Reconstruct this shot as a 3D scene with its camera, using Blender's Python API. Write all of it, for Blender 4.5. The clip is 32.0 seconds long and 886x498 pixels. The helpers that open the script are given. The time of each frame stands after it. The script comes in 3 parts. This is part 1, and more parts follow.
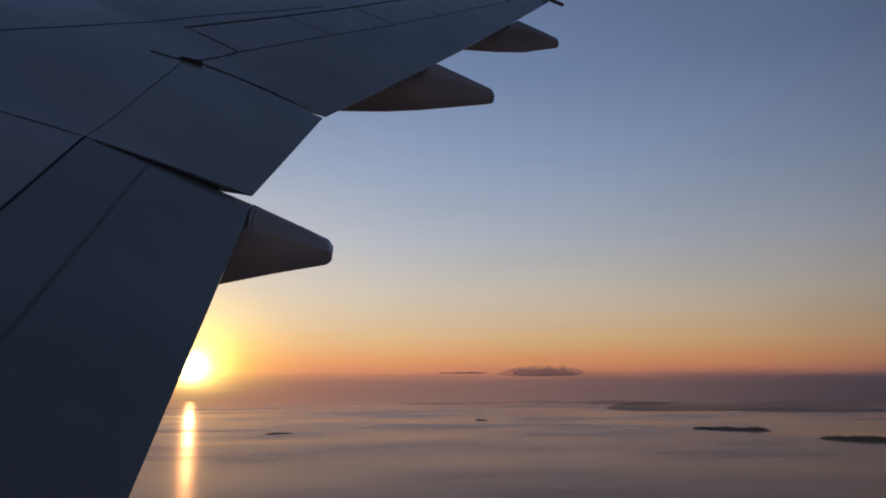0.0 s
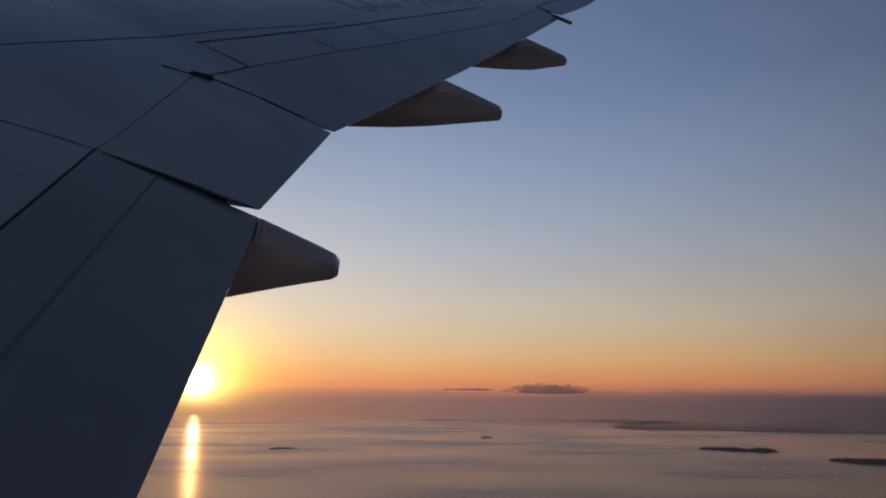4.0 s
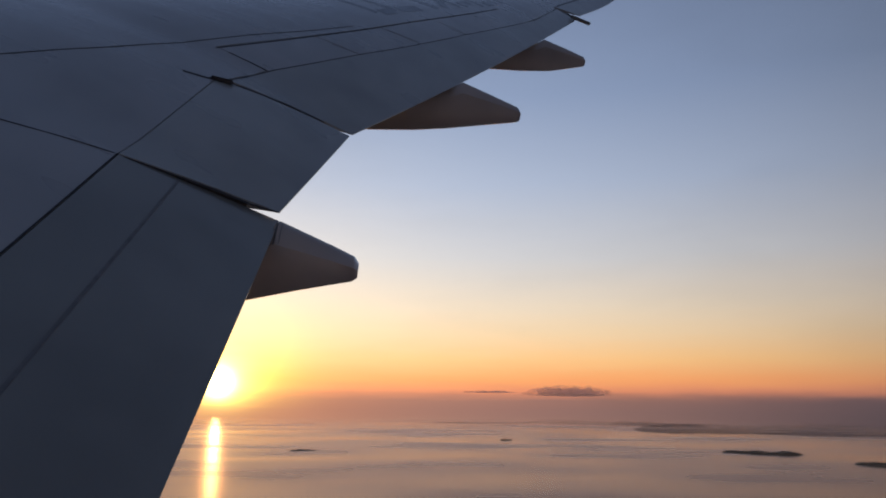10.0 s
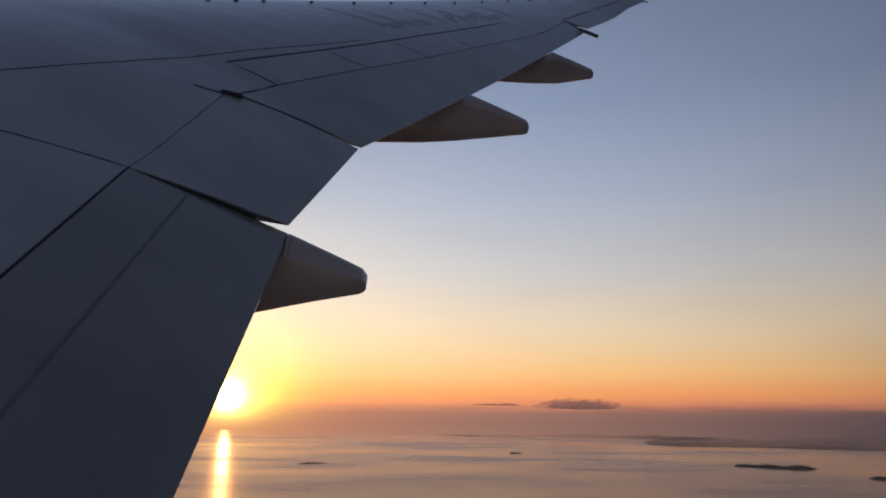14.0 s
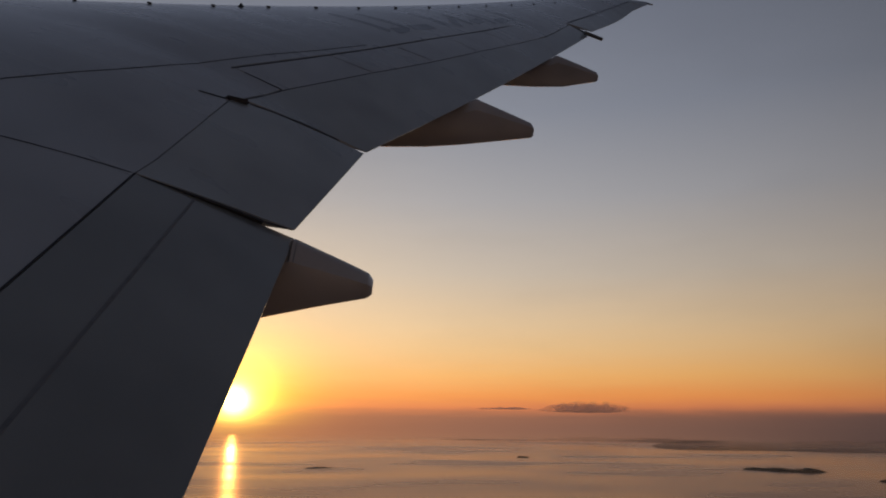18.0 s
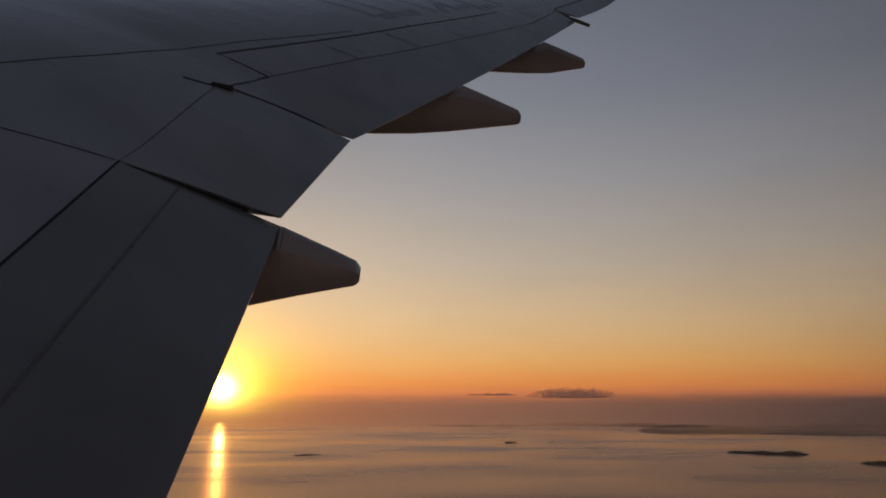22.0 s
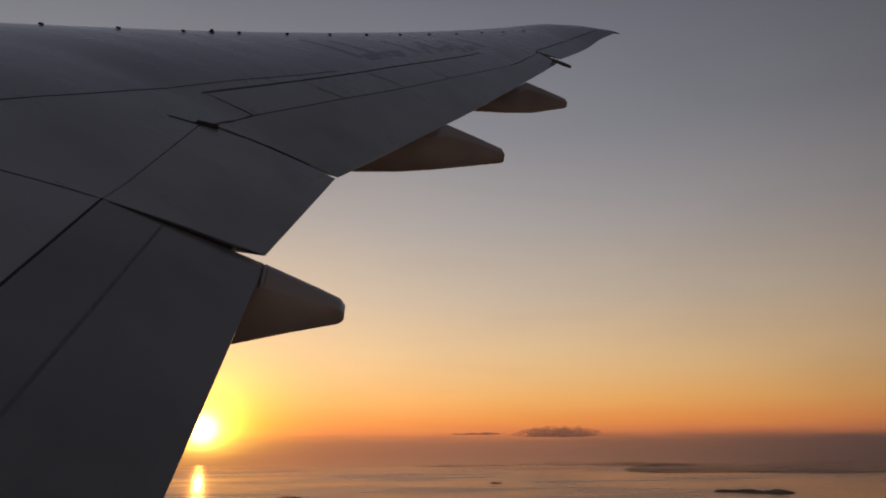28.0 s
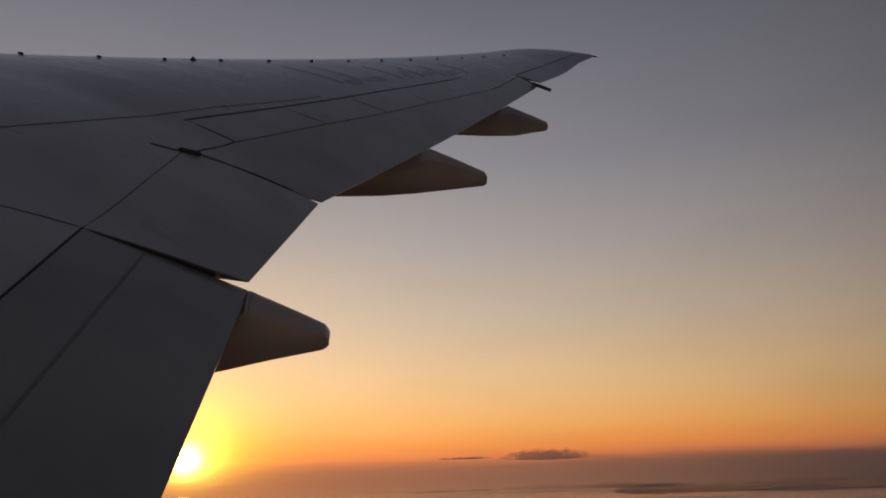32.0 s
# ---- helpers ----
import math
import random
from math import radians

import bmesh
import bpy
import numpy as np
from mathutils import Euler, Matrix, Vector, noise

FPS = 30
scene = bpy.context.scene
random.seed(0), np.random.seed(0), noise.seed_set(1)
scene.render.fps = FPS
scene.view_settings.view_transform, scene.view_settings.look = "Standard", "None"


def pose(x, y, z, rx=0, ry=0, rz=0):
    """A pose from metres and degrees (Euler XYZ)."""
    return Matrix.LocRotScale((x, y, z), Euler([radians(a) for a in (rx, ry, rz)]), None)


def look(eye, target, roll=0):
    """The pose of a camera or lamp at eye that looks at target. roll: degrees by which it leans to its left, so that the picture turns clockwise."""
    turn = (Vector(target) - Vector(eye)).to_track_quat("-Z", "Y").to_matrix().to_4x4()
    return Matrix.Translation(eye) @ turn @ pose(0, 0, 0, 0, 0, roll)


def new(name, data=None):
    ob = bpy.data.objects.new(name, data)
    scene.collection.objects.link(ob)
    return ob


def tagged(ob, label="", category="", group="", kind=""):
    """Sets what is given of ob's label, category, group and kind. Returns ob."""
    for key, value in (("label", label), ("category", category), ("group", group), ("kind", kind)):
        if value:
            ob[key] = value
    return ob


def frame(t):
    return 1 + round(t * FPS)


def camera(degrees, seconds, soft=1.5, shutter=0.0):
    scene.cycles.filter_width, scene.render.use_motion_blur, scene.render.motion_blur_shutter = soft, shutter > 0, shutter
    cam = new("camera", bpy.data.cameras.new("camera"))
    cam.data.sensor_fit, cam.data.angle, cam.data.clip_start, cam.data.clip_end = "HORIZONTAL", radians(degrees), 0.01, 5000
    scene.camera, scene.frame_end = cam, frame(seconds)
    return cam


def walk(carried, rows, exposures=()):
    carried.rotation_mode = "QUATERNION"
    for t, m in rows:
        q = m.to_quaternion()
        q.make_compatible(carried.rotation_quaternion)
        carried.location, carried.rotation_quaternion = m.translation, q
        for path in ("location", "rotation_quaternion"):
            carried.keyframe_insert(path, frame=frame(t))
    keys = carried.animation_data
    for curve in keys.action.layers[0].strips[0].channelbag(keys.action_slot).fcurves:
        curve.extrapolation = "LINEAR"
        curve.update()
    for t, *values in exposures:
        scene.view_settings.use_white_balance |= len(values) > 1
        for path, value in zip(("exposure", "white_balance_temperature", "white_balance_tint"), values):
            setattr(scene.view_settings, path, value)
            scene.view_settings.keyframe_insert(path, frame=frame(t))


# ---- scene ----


# An airliner's right wing in a banked turn over the sea at sunset.
# Aircraft axes: x aft, y outboard, z up through the cabin, origin at the traveller's eye.
ALTITUDE = 138.0
UP = Vector((-0.095, 0.497, 0.862)).normalized()
_WY = (Vector((0, 1, 0)) - UP * UP.y).normalized()
_WX = _WY.cross(UP)
ATTITUDE = Matrix((_WX, _WY, UP)).to_4x4()
PLANE = Matrix.Translation((0, 0, ALTITUDE)) @ ATTITUDE


def eye_pose(x, y, z, yaw, pitch, roll):
    a, b, c = radians(yaw), radians(pitch), radians(roll)
    fwd = Vector((math.sin(a) * math.cos(b), math.cos(a) * math.cos(b), math.sin(b)))
    right = Vector((math.cos(a), -math.sin(a), 0))
    up = right.cross(fwd)
    r = right * math.cos(c) + up * math.sin(c)
    u = up * math.cos(c) - right * math.sin(c)
    m = Matrix((r, u, -fwd)).transposed().to_4x4()
    return PLANE @ Matrix.Translation((x, y, z)) @ m


# seconds, place in the aircraft's axes, yaw, pitch and roll in degrees
PATH = [
    (0, 0.024, -0.024, 0.015, 9.11, -18.31, 9.81),
    (0.5, 0.024, -0.024, 0.015, 9.36, -17.61, 9.76),
    (1, 0.024, -0.024, 0.015, 9.72, -17.49, 9.71),
    (1.5, 0.024, -0.024, 0.014, 9.87, -17.19, 9.97),
    (2, 0.024, -0.023, 0.014, 9.69, -16.76, 9.99),
    (2.5, 0.024, -0.023, 0.014, 9.45, -16.45, 10.10),
    (4.5, 0.024, -0.022, 0.012, 8.00, -17.60, 10.07),
    (5, 0.024, -0.022, 0.012, 7.72, -18.27, 9.93),
    (5.5, 0.024, -0.022, 0.011, 7.44, -19.04, 9.87),
    (6, 0.024, -0.021, 0.011, 7.54, -18.43, 9.96),
    (6.5, 0.024, -0.021, 0.011, 7.92, -17.29, 10.04),
    (7, 0.024, -0.021, 0.011, 7.79, -17.01, 9.96),
    (7.5, 0.024, -0.020, 0.011, 7.77, -16.98, 9.87),
    (8, 0.024, -0.020, 0.011, 7.79, -17.12, 9.84),
    (8.5, 0.025, -0.020, 0.010, 7.70, -17.37, 9.75),
    (9, 0.025, -0.020, 0.010, 7.41, -17.46, 9.72),
    (9.5, 0.025, -0.019, 0.010, 7.06, -17.50, 9.56),
    (10, 0.025, -0.019, 0.010, 6.73, -17.22, 9.45),
    (10.5, 0.026, -0.019, 0.010, 6.47, -16.99, 9.34),
    (11, 0.026, -0.019, 0.010, 6.39, -17.05, 9.27),
    (11.5, 0.026, -0.019, 0.010, 6.28, -16.98, 9.29),
    (12, 0.026, -0.018, 0.010, 6.36, -16.61, 9.31),
    (12.5, 0.027, -0.018, 0.010, 6.42, -16.40, 9.34),
    (13, 0.027, -0.018, 0.010, 6.32, -16.49, 9.31),
    (13.5, 0.027, -0.018, 0.010, 5.99, -16.54, 9.16),
    (14, 0.028, -0.017, 0.010, 5.82, -16.36, 9.10),
    (14.5, 0.028, -0.017, 0.010, 5.94, -16.10, 8.94),
    (16.5, 0.029, -0.016, 0.011, 5.44, -16.17, 8.45),
    (17, 0.029, -0.016, 0.011, 5.33, -16.29, 8.46),
    (17.5, 0.030, -0.016, 0.011, 5.23, -16.25, 8.55),
    (18, 0.030, -0.016, 0.011, 5.28, -16.12, 8.60),
    (18.5, 0.030, -0.016, 0.011, 5.29, -16.12, 8.58),
    (19, 0.030, -0.016, 0.011, 5.28, -16.36, 8.54),
    (19.5, 0.030, -0.017, 0.011, 5.51, -16.70, 8.55),
    (20, 0.029, -0.017, 0.012, 5.96, -16.80, 8.69),
    (20.5, 0.029, -0.017, 0.012, 6.24, -16.87, 8.71),
    (21, 0.029, -0.017, 0.012, 6.26, -17.02, 8.78),
    (21.5, 0.029, -0.017, 0.012, 6.23, -17.01, 8.83),
    (22, 0.029, -0.017, 0.012, 6.50, -17.00, 8.75),
    (22.5, 0.028, -0.017, 0.012, 6.79, -17.25, 8.70),
    (23, 0.028, -0.017, 0.012, 6.87, -17.44, 8.64),
    (23.5, 0.028, -0.017, 0.012, 6.96, -17.37, 8.76),
    (24, 0.027, -0.017, 0.012, 7.20, -17.30, 8.85),
    (24.5, 0.027, -0.017, 0.012, 7.41, -16.98, 8.84),
    (25, 0.026, -0.017, 0.012, 7.38, -16.82, 8.86),
    (25.5, 0.026, -0.017, 0.012, 7.37, -16.58, 8.86),
    (27.5, 0.024, -0.017, 0.011, 7.47, -14.21, 8.94),
    (28, 0.024, -0.017, 0.011, 7.33, -13.79, 8.85),
    (28.5, 0.023, -0.018, 0.011, 7.22, -13.55, 8.78),
    (29, 0.023, -0.018, 0.011, 7.40, -13.01, 8.77),
    (29.5, 0.023, -0.018, 0.011, 7.70, -12.46, 8.60),
    (30, 0.022, -0.018, 0.011, 8.25, -11.78, 8.54),
    (30.5, 0.022, -0.018, 0.011, 8.52, -11.42, 8.44),
    (31, 0.022, -0.018, 0.011, 8.53, -11.49, 8.33),
    (31.5, 0.022, -0.019, 0.011, 8.48, -11.71, 8.17),
    (32, 0.022, -0.019, 0.011, 8.34, -11.73, 8.12),
]
EXPOSURES = [(0, -0.24, 5750, 9), (2.5, -0.22, 5750, 9), (4.5, -0.15, 5950, 10), (5.0, -0.05, 5950, 10), (5.6, 0.34, 6000, 10),
             (6.2, 0.34, 6000, 10), (6.8, 0.12, 6200, 10), (8, 0.15, 6350, 10), (9, 0.15, 6400, 10), (10, 0.36, 6450, 10), (11.8, 0.27, 6600, 10),
             (13, 0.05, 6650, 10), (14, 0.27, 6700, 10), (17, 0.03, 7150, 11), (17.8, -0.05, 8500, 13), (20, -0.32, 8800, 14),
             (23, -0.28, 8800, 14), (25, -0.22, 9000, 15), (28, -0.1, 9800, 17), (30, -0.08, 10200, 18), (32, -0.08, 10200, 18)]
cam = camera(64.3, 32.0, soft=1.85)
walk(cam, [(r[0], eye_pose(*r[1:])) for r in PATH], EXPOSURES)

# ---- sky and sun ----
SUN_AZ, SUN_EL = -12.7, 0.9
SUN_DIR = Vector((math.sin(radians(SUN_AZ)) * math.cos(radians(SUN_EL)),
                  math.cos(radians(SUN_AZ)) * math.cos(radians(SUN_EL)), math.sin(radians(SUN_EL))))


def lin(r, g, b):
    return tuple((v / 12.92 if v <= 0.04045 else ((v + 0.055) / 1.055) ** 2.4) for v in (r / 255, g / 255, b / 255)) + (1.0,)


class Net:
    """Short hand for a node tree."""

    def __init__(self, tree):
        self.t = tree
        tree.nodes.clear()

    def node(self, kind, **props):
        n = self.t.nodes.new(kind)
        for k, v in props.items():
            setattr(n, k, v)
        return n

    def put(self, socket, value):
        if isinstance(value, bpy.types.NodeSocket):
            self.t.links.new(value, socket)
        else:
            socket.default_value = value

    def math(self, op, a, b=0.0, clamp=False):
        n = self.node("ShaderNodeMath", operation=op, use_clamp=clamp)
        self.put(n.inputs[0], a), self.put(n.inputs[1], b)
        return n.outputs[0]

    def span(self, v, a, b, c=0.0, d=1.0, smooth=False):
        n = self.node("ShaderNodeMapRange", interpolation_type="SMOOTHSTEP" if smooth else "LINEAR")
        for i, x in enumerate((v, a, b, c, d)):
            self.put(n.inputs[i], x)
        return n.outputs[0]

    def ramp(self, v, stops, interpolation="LINEAR"):
        n = self.node("ShaderNodeValToRGB")
        n.color_ramp.interpolation = interpolation
        e = n.color_ramp.elements
        while len(e) < len(stops):
            e.new(0.5)
        for s, (p, c) in zip(e, sorted(stops)):
            s.position, s.color = p, c
        self.put(n.inputs[0], v)
        return n.outputs[0]

    def mix(self, f, a, b, mode="MIX"):
        n = self.node("ShaderNodeMix", data_type="RGBA", blend_type=mode)
        self.put(n.inputs[0], f), self.put(n.inputs[6], a), self.put(n.inputs[7], b)
        return n.outputs[2]

    def noise(self, coord, scale, detail=3.0, rough=0.5):
        n = self.node("ShaderNodeTexNoise")
        self.put(n.inputs["Vector"], coord)
        n.inputs["Scale"].default_value, n.inputs["Detail"].default_value, n.inputs["Roughness"].default_value = scale, detail, rough
        return n.outputs["Fac"]

    def stretched(self, x, y, z, turn=0.0):
        m = self.node("ShaderNodeMapping")
        m.inputs["Scale"].default_value = (x, y, z)
        m.inputs["Rotation"].default_value = (0, 0, radians(turn))
        self.t.links.new(self.node("ShaderNodeTexCoord").outputs["Object"], m.inputs["Vector"])
        return m.outputs[0]


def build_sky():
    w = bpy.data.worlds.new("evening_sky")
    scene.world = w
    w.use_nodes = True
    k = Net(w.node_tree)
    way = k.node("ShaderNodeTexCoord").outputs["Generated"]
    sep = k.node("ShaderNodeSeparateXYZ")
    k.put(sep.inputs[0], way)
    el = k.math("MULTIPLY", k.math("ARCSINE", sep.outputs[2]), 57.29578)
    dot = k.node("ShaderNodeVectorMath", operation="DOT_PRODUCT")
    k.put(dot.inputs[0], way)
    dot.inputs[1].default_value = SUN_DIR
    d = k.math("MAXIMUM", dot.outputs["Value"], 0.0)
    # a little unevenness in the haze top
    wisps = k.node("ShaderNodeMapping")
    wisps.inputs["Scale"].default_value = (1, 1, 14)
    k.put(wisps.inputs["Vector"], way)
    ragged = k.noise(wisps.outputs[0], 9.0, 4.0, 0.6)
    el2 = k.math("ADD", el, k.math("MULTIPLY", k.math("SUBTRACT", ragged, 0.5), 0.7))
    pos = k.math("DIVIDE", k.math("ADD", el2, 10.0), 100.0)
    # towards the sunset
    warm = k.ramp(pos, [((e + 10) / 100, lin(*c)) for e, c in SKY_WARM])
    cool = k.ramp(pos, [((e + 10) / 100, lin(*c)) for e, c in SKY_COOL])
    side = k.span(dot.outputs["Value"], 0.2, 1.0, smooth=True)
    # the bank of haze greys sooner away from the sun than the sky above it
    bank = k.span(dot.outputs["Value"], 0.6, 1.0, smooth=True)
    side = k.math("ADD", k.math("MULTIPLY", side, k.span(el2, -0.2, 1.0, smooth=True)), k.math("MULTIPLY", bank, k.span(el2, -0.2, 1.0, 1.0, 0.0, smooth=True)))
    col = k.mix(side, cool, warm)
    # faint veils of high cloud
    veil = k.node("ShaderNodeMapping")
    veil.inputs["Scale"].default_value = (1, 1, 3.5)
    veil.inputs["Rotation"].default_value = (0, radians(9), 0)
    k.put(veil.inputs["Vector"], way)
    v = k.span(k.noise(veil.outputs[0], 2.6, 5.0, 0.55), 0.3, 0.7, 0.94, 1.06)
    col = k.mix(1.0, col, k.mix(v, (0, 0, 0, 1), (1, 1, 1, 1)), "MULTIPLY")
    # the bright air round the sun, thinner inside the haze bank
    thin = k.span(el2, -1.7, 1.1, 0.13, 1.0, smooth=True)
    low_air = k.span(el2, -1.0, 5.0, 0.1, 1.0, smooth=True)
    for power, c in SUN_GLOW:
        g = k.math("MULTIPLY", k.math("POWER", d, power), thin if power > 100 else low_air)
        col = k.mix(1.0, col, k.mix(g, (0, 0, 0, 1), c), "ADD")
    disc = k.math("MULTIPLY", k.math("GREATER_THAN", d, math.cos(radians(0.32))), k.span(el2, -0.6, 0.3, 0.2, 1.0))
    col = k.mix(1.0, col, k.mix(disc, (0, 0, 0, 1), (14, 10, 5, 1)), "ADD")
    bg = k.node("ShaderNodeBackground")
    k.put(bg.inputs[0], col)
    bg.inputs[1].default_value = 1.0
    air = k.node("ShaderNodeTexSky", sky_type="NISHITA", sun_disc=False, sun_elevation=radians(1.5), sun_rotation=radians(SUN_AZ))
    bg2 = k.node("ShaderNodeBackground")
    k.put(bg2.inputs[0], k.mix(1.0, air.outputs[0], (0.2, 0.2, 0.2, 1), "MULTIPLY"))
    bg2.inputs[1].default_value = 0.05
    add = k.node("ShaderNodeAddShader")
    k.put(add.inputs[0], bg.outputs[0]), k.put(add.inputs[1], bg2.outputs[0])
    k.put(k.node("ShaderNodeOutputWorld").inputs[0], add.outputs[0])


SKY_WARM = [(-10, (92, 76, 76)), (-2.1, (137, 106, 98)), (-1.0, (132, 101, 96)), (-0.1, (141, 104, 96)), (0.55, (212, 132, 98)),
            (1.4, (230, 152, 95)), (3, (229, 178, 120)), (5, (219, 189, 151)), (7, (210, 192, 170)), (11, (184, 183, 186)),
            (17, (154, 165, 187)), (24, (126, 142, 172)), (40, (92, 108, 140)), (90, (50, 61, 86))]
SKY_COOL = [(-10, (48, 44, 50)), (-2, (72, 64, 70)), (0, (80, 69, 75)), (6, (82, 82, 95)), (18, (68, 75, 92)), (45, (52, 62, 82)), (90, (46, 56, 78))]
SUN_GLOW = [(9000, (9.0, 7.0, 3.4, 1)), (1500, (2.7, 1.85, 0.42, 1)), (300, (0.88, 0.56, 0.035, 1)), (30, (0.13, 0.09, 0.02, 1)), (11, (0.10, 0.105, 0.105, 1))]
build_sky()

sun_data = bpy.data.lights.new("sun", "SUN")
sun_data.energy, sun_data.angle, sun_data.color = 0.3, radians(0.53), (1.0, 0.5, 0.16)
sun = new("sun", sun_data)
sun.matrix_world = look(SUN_DIR * 100, (0, 0, 0))


# ---- materials ----
def material(name):
    m = bpy.data.materials.new(name)
    m.use_nodes = True
    k = Net(m.node_tree)
    b = k.node("ShaderNodeBsdfPrincipled")
    out = k.node("ShaderNodeOutputMaterial")
    k.put(out.inputs[0], b.outputs[0])
    return m, k, b


def bump(k, b, height, strength, distance):
    n = k.node("ShaderNodeBump")
    n.inputs["Strength"].default_value, n.inputs["Distance"].default_value = strength, distance
    k.put(n.inputs["Height"], height)
    k.put(b.inputs["Normal"], n.outputs[0])


def paint(name, c, rough=0.4, grime=0.2, streak=True, metal=0.0):
    """Painted or bare aircraft skin: soft mottling, streaks along the airflow, fine ripple."""
    m, k, b = material(name)
    soft = k.noise(k.stretched(1, 1, 1), 0.9, 3.0, 0.55)
    flow = k.noise(k.stretched(0.5, 1.6, 1.0), 1.3, 1.5, 0.5)
    dirt = k.math("ADD", k.math("MULTIPLY", soft, 0.75), k.math("MULTIPLY", flow, 0.25 if streak else 0.05))
    dirt = k.span(dirt, 0.35, 0.68, 1.0 - grime, 1.06)
    col = k.mix(1.0, (*c, 1), k.mix(dirt, (0.0, 0.0, 0.0, 1), (1, 1, 1, 1)), "MULTIPLY")
    k.put(b.inputs["Base Color"], col)
    k.put(b.inputs["Roughness"], k.span(flow, 0.3, 0.7, rough - 0.08, rough + 0.12))
    b.inputs["Metallic"].default_value = metal
    b.inputs["Coat Weight"].default_value, b.inputs["Coat Roughness"].default_value = 1.0, 0.15
    return m


def plain(name, c, rough=0.6, metal=0.0):
    m, k, b = material(name)
    n = k.noise(k.stretched(1, 1, 1), 14.0, 4.0, 0.6)
    k.put(b.inputs["Base Color"], k.mix(k.span(n, 0.3, 0.7), (*[v * 0.75 for v in c], 1), (*[min(1, v * 1.15) for v in c], 1)))
    b.inputs["Roughness"].default_value, b.inputs["Metallic"].default_value = rough, metal
    bump(k, b, n, 0.1, 0.004)
    return m


def sea_material():
    """Calm water: a tinted gloss by Fresnel over a dull body, broad wind slicks. The tint, and turning see-through far
    off, imitate haze.
    """
    m, k, b = material("sea_water")
    k.t.nodes.remove(b)
    swell = k.noise(k.stretched(1, 1.0, 1), 0.03, 4.0, 0.55)
    slick = k.noise(k.stretched(0.0010, 0.0019, 1, 12), 1.0, 2.5, 0.45)
    slick2 = k.noise(k.stretched(0.0022, 0.0044, 1, 8), 1.0, 2.0, 0.45)
    s = k.math("ADD", k.math("MULTIPLY", slick, 0.6), k.math("MULTIPLY", slick2, 0.4))
    s = k.span(s, 0.3, 0.7, smooth=True)
    n = k.node("ShaderNodeBump")
    n.inputs["Strength"].default_value, n.inputs["Distance"].default_value = 0.03, 1.0
    k.put(n.inputs["Height"], k.math("MULTIPLY", swell, k.span(s, 0, 1, 0.5, 1.0)))
    body, gloss, mix = k.node("ShaderNodeBsdfDiffuse"), k.node("ShaderNodeBsdfGlossy"), k.node("ShaderNodeMixShader")
    k.put(body.inputs["Color"], k.mix(s, (0.13, 0.1, 0.088, 1), (0.11, 0.088, 0.08, 1)))
    k.put(gloss.inputs["Color"], k.mix(s, (0.79, 0.62, 0.57, 1), (0.71, 0.565, 0.53, 1)))
    k.put(gloss.inputs["Roughness"], k.span(s, 0, 1, 0.15, 0.34))
    k.put(gloss.inputs["Normal"], n.outputs[0])
    fr = k.node("ShaderNodeFresnel")
    fr.inputs["IOR"].default_value = 1.333
    k.put(mix.inputs[0], k.math("MULTIPLY", fr.outputs[0], k.span(s, 0, 1, 1.0, 0.92)))
    k.put(mix.inputs[1], body.outputs[0]), k.put(mix.inputs[2], gloss.outputs[0])
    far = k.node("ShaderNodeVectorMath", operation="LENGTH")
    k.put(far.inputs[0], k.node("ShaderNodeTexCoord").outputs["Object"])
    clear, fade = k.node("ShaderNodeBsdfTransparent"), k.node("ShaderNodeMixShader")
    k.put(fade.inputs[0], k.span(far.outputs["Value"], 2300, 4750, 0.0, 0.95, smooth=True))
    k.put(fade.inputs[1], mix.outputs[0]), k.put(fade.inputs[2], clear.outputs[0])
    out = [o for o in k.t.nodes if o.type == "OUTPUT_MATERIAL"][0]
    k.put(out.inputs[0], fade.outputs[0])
    return m


def pane_material():
    """Clear window acrylic: see-through with a faint gloss by Fresnel."""
    m, k, b = material("window_acrylic")
    k.t.nodes.remove(b)
    clear, gloss, mix, fr = k.node("ShaderNodeBsdfTransparent"), k.node("ShaderNodeBsdfGlossy"), k.node("ShaderNodeMixShader"), k.node("ShaderNodeFresnel")
    clear.inputs["Color"].default_value = (0.99, 0.992, 0.99, 1)
    gloss.inputs["Roughness"].default_value = 0.03
    fr.inputs["IOR"].default_value = 1.2
    k.put(mix.inputs[0], fr.outputs[0]), k.put(mix.inputs[1], clear.outputs[0]), k.put(mix.inputs[2], gloss.outputs[0])
    k.put([o for o in k.t.nodes if o.type == "OUTPUT_MATERIAL"][0].inputs[0], mix.outputs[0])
    return m


def vapour_material():
    """Cloud vapour, dense in its core and ragged towards its rim."""
    m, k, b = material("cloud_vapour")
    b.inputs["Base Color"].default_value, b.inputs["Roughness"].default_value = (0.8, 0.8, 0.82, 1), 1.0
    at = k.node("ShaderNodeTexCoord").outputs["Generated"]
    sep = k.node("ShaderNodeSeparateXYZ")
    k.put(sep.inputs[0], at)
    u = k.math("MULTIPLY", k.math("SUBTRACT", sep.outputs[0], 0.5), 2.0)
    w = k.math("MULTIPLY", k.math("SUBTRACT", sep.outputs[2], 0.25), 1.5)
    r = k.math("ADD", k.math("MULTIPLY", u, u), k.math("MULTIPLY", w, w))
    lumps = k.noise(k.stretched(1, 1, 2.6), 0.013, 5.0, 0.62)
    core = k.math("ADD", k.math("SUBTRACT", 1.0, r), k.math("MULTIPLY", k.math("SUBTRACT", lumps, 0.5), 2.2))
    k.put(b.inputs["Alpha"], k.span(core, 0.05, 0.9, 0.0, 0.44, smooth=True))
    return m


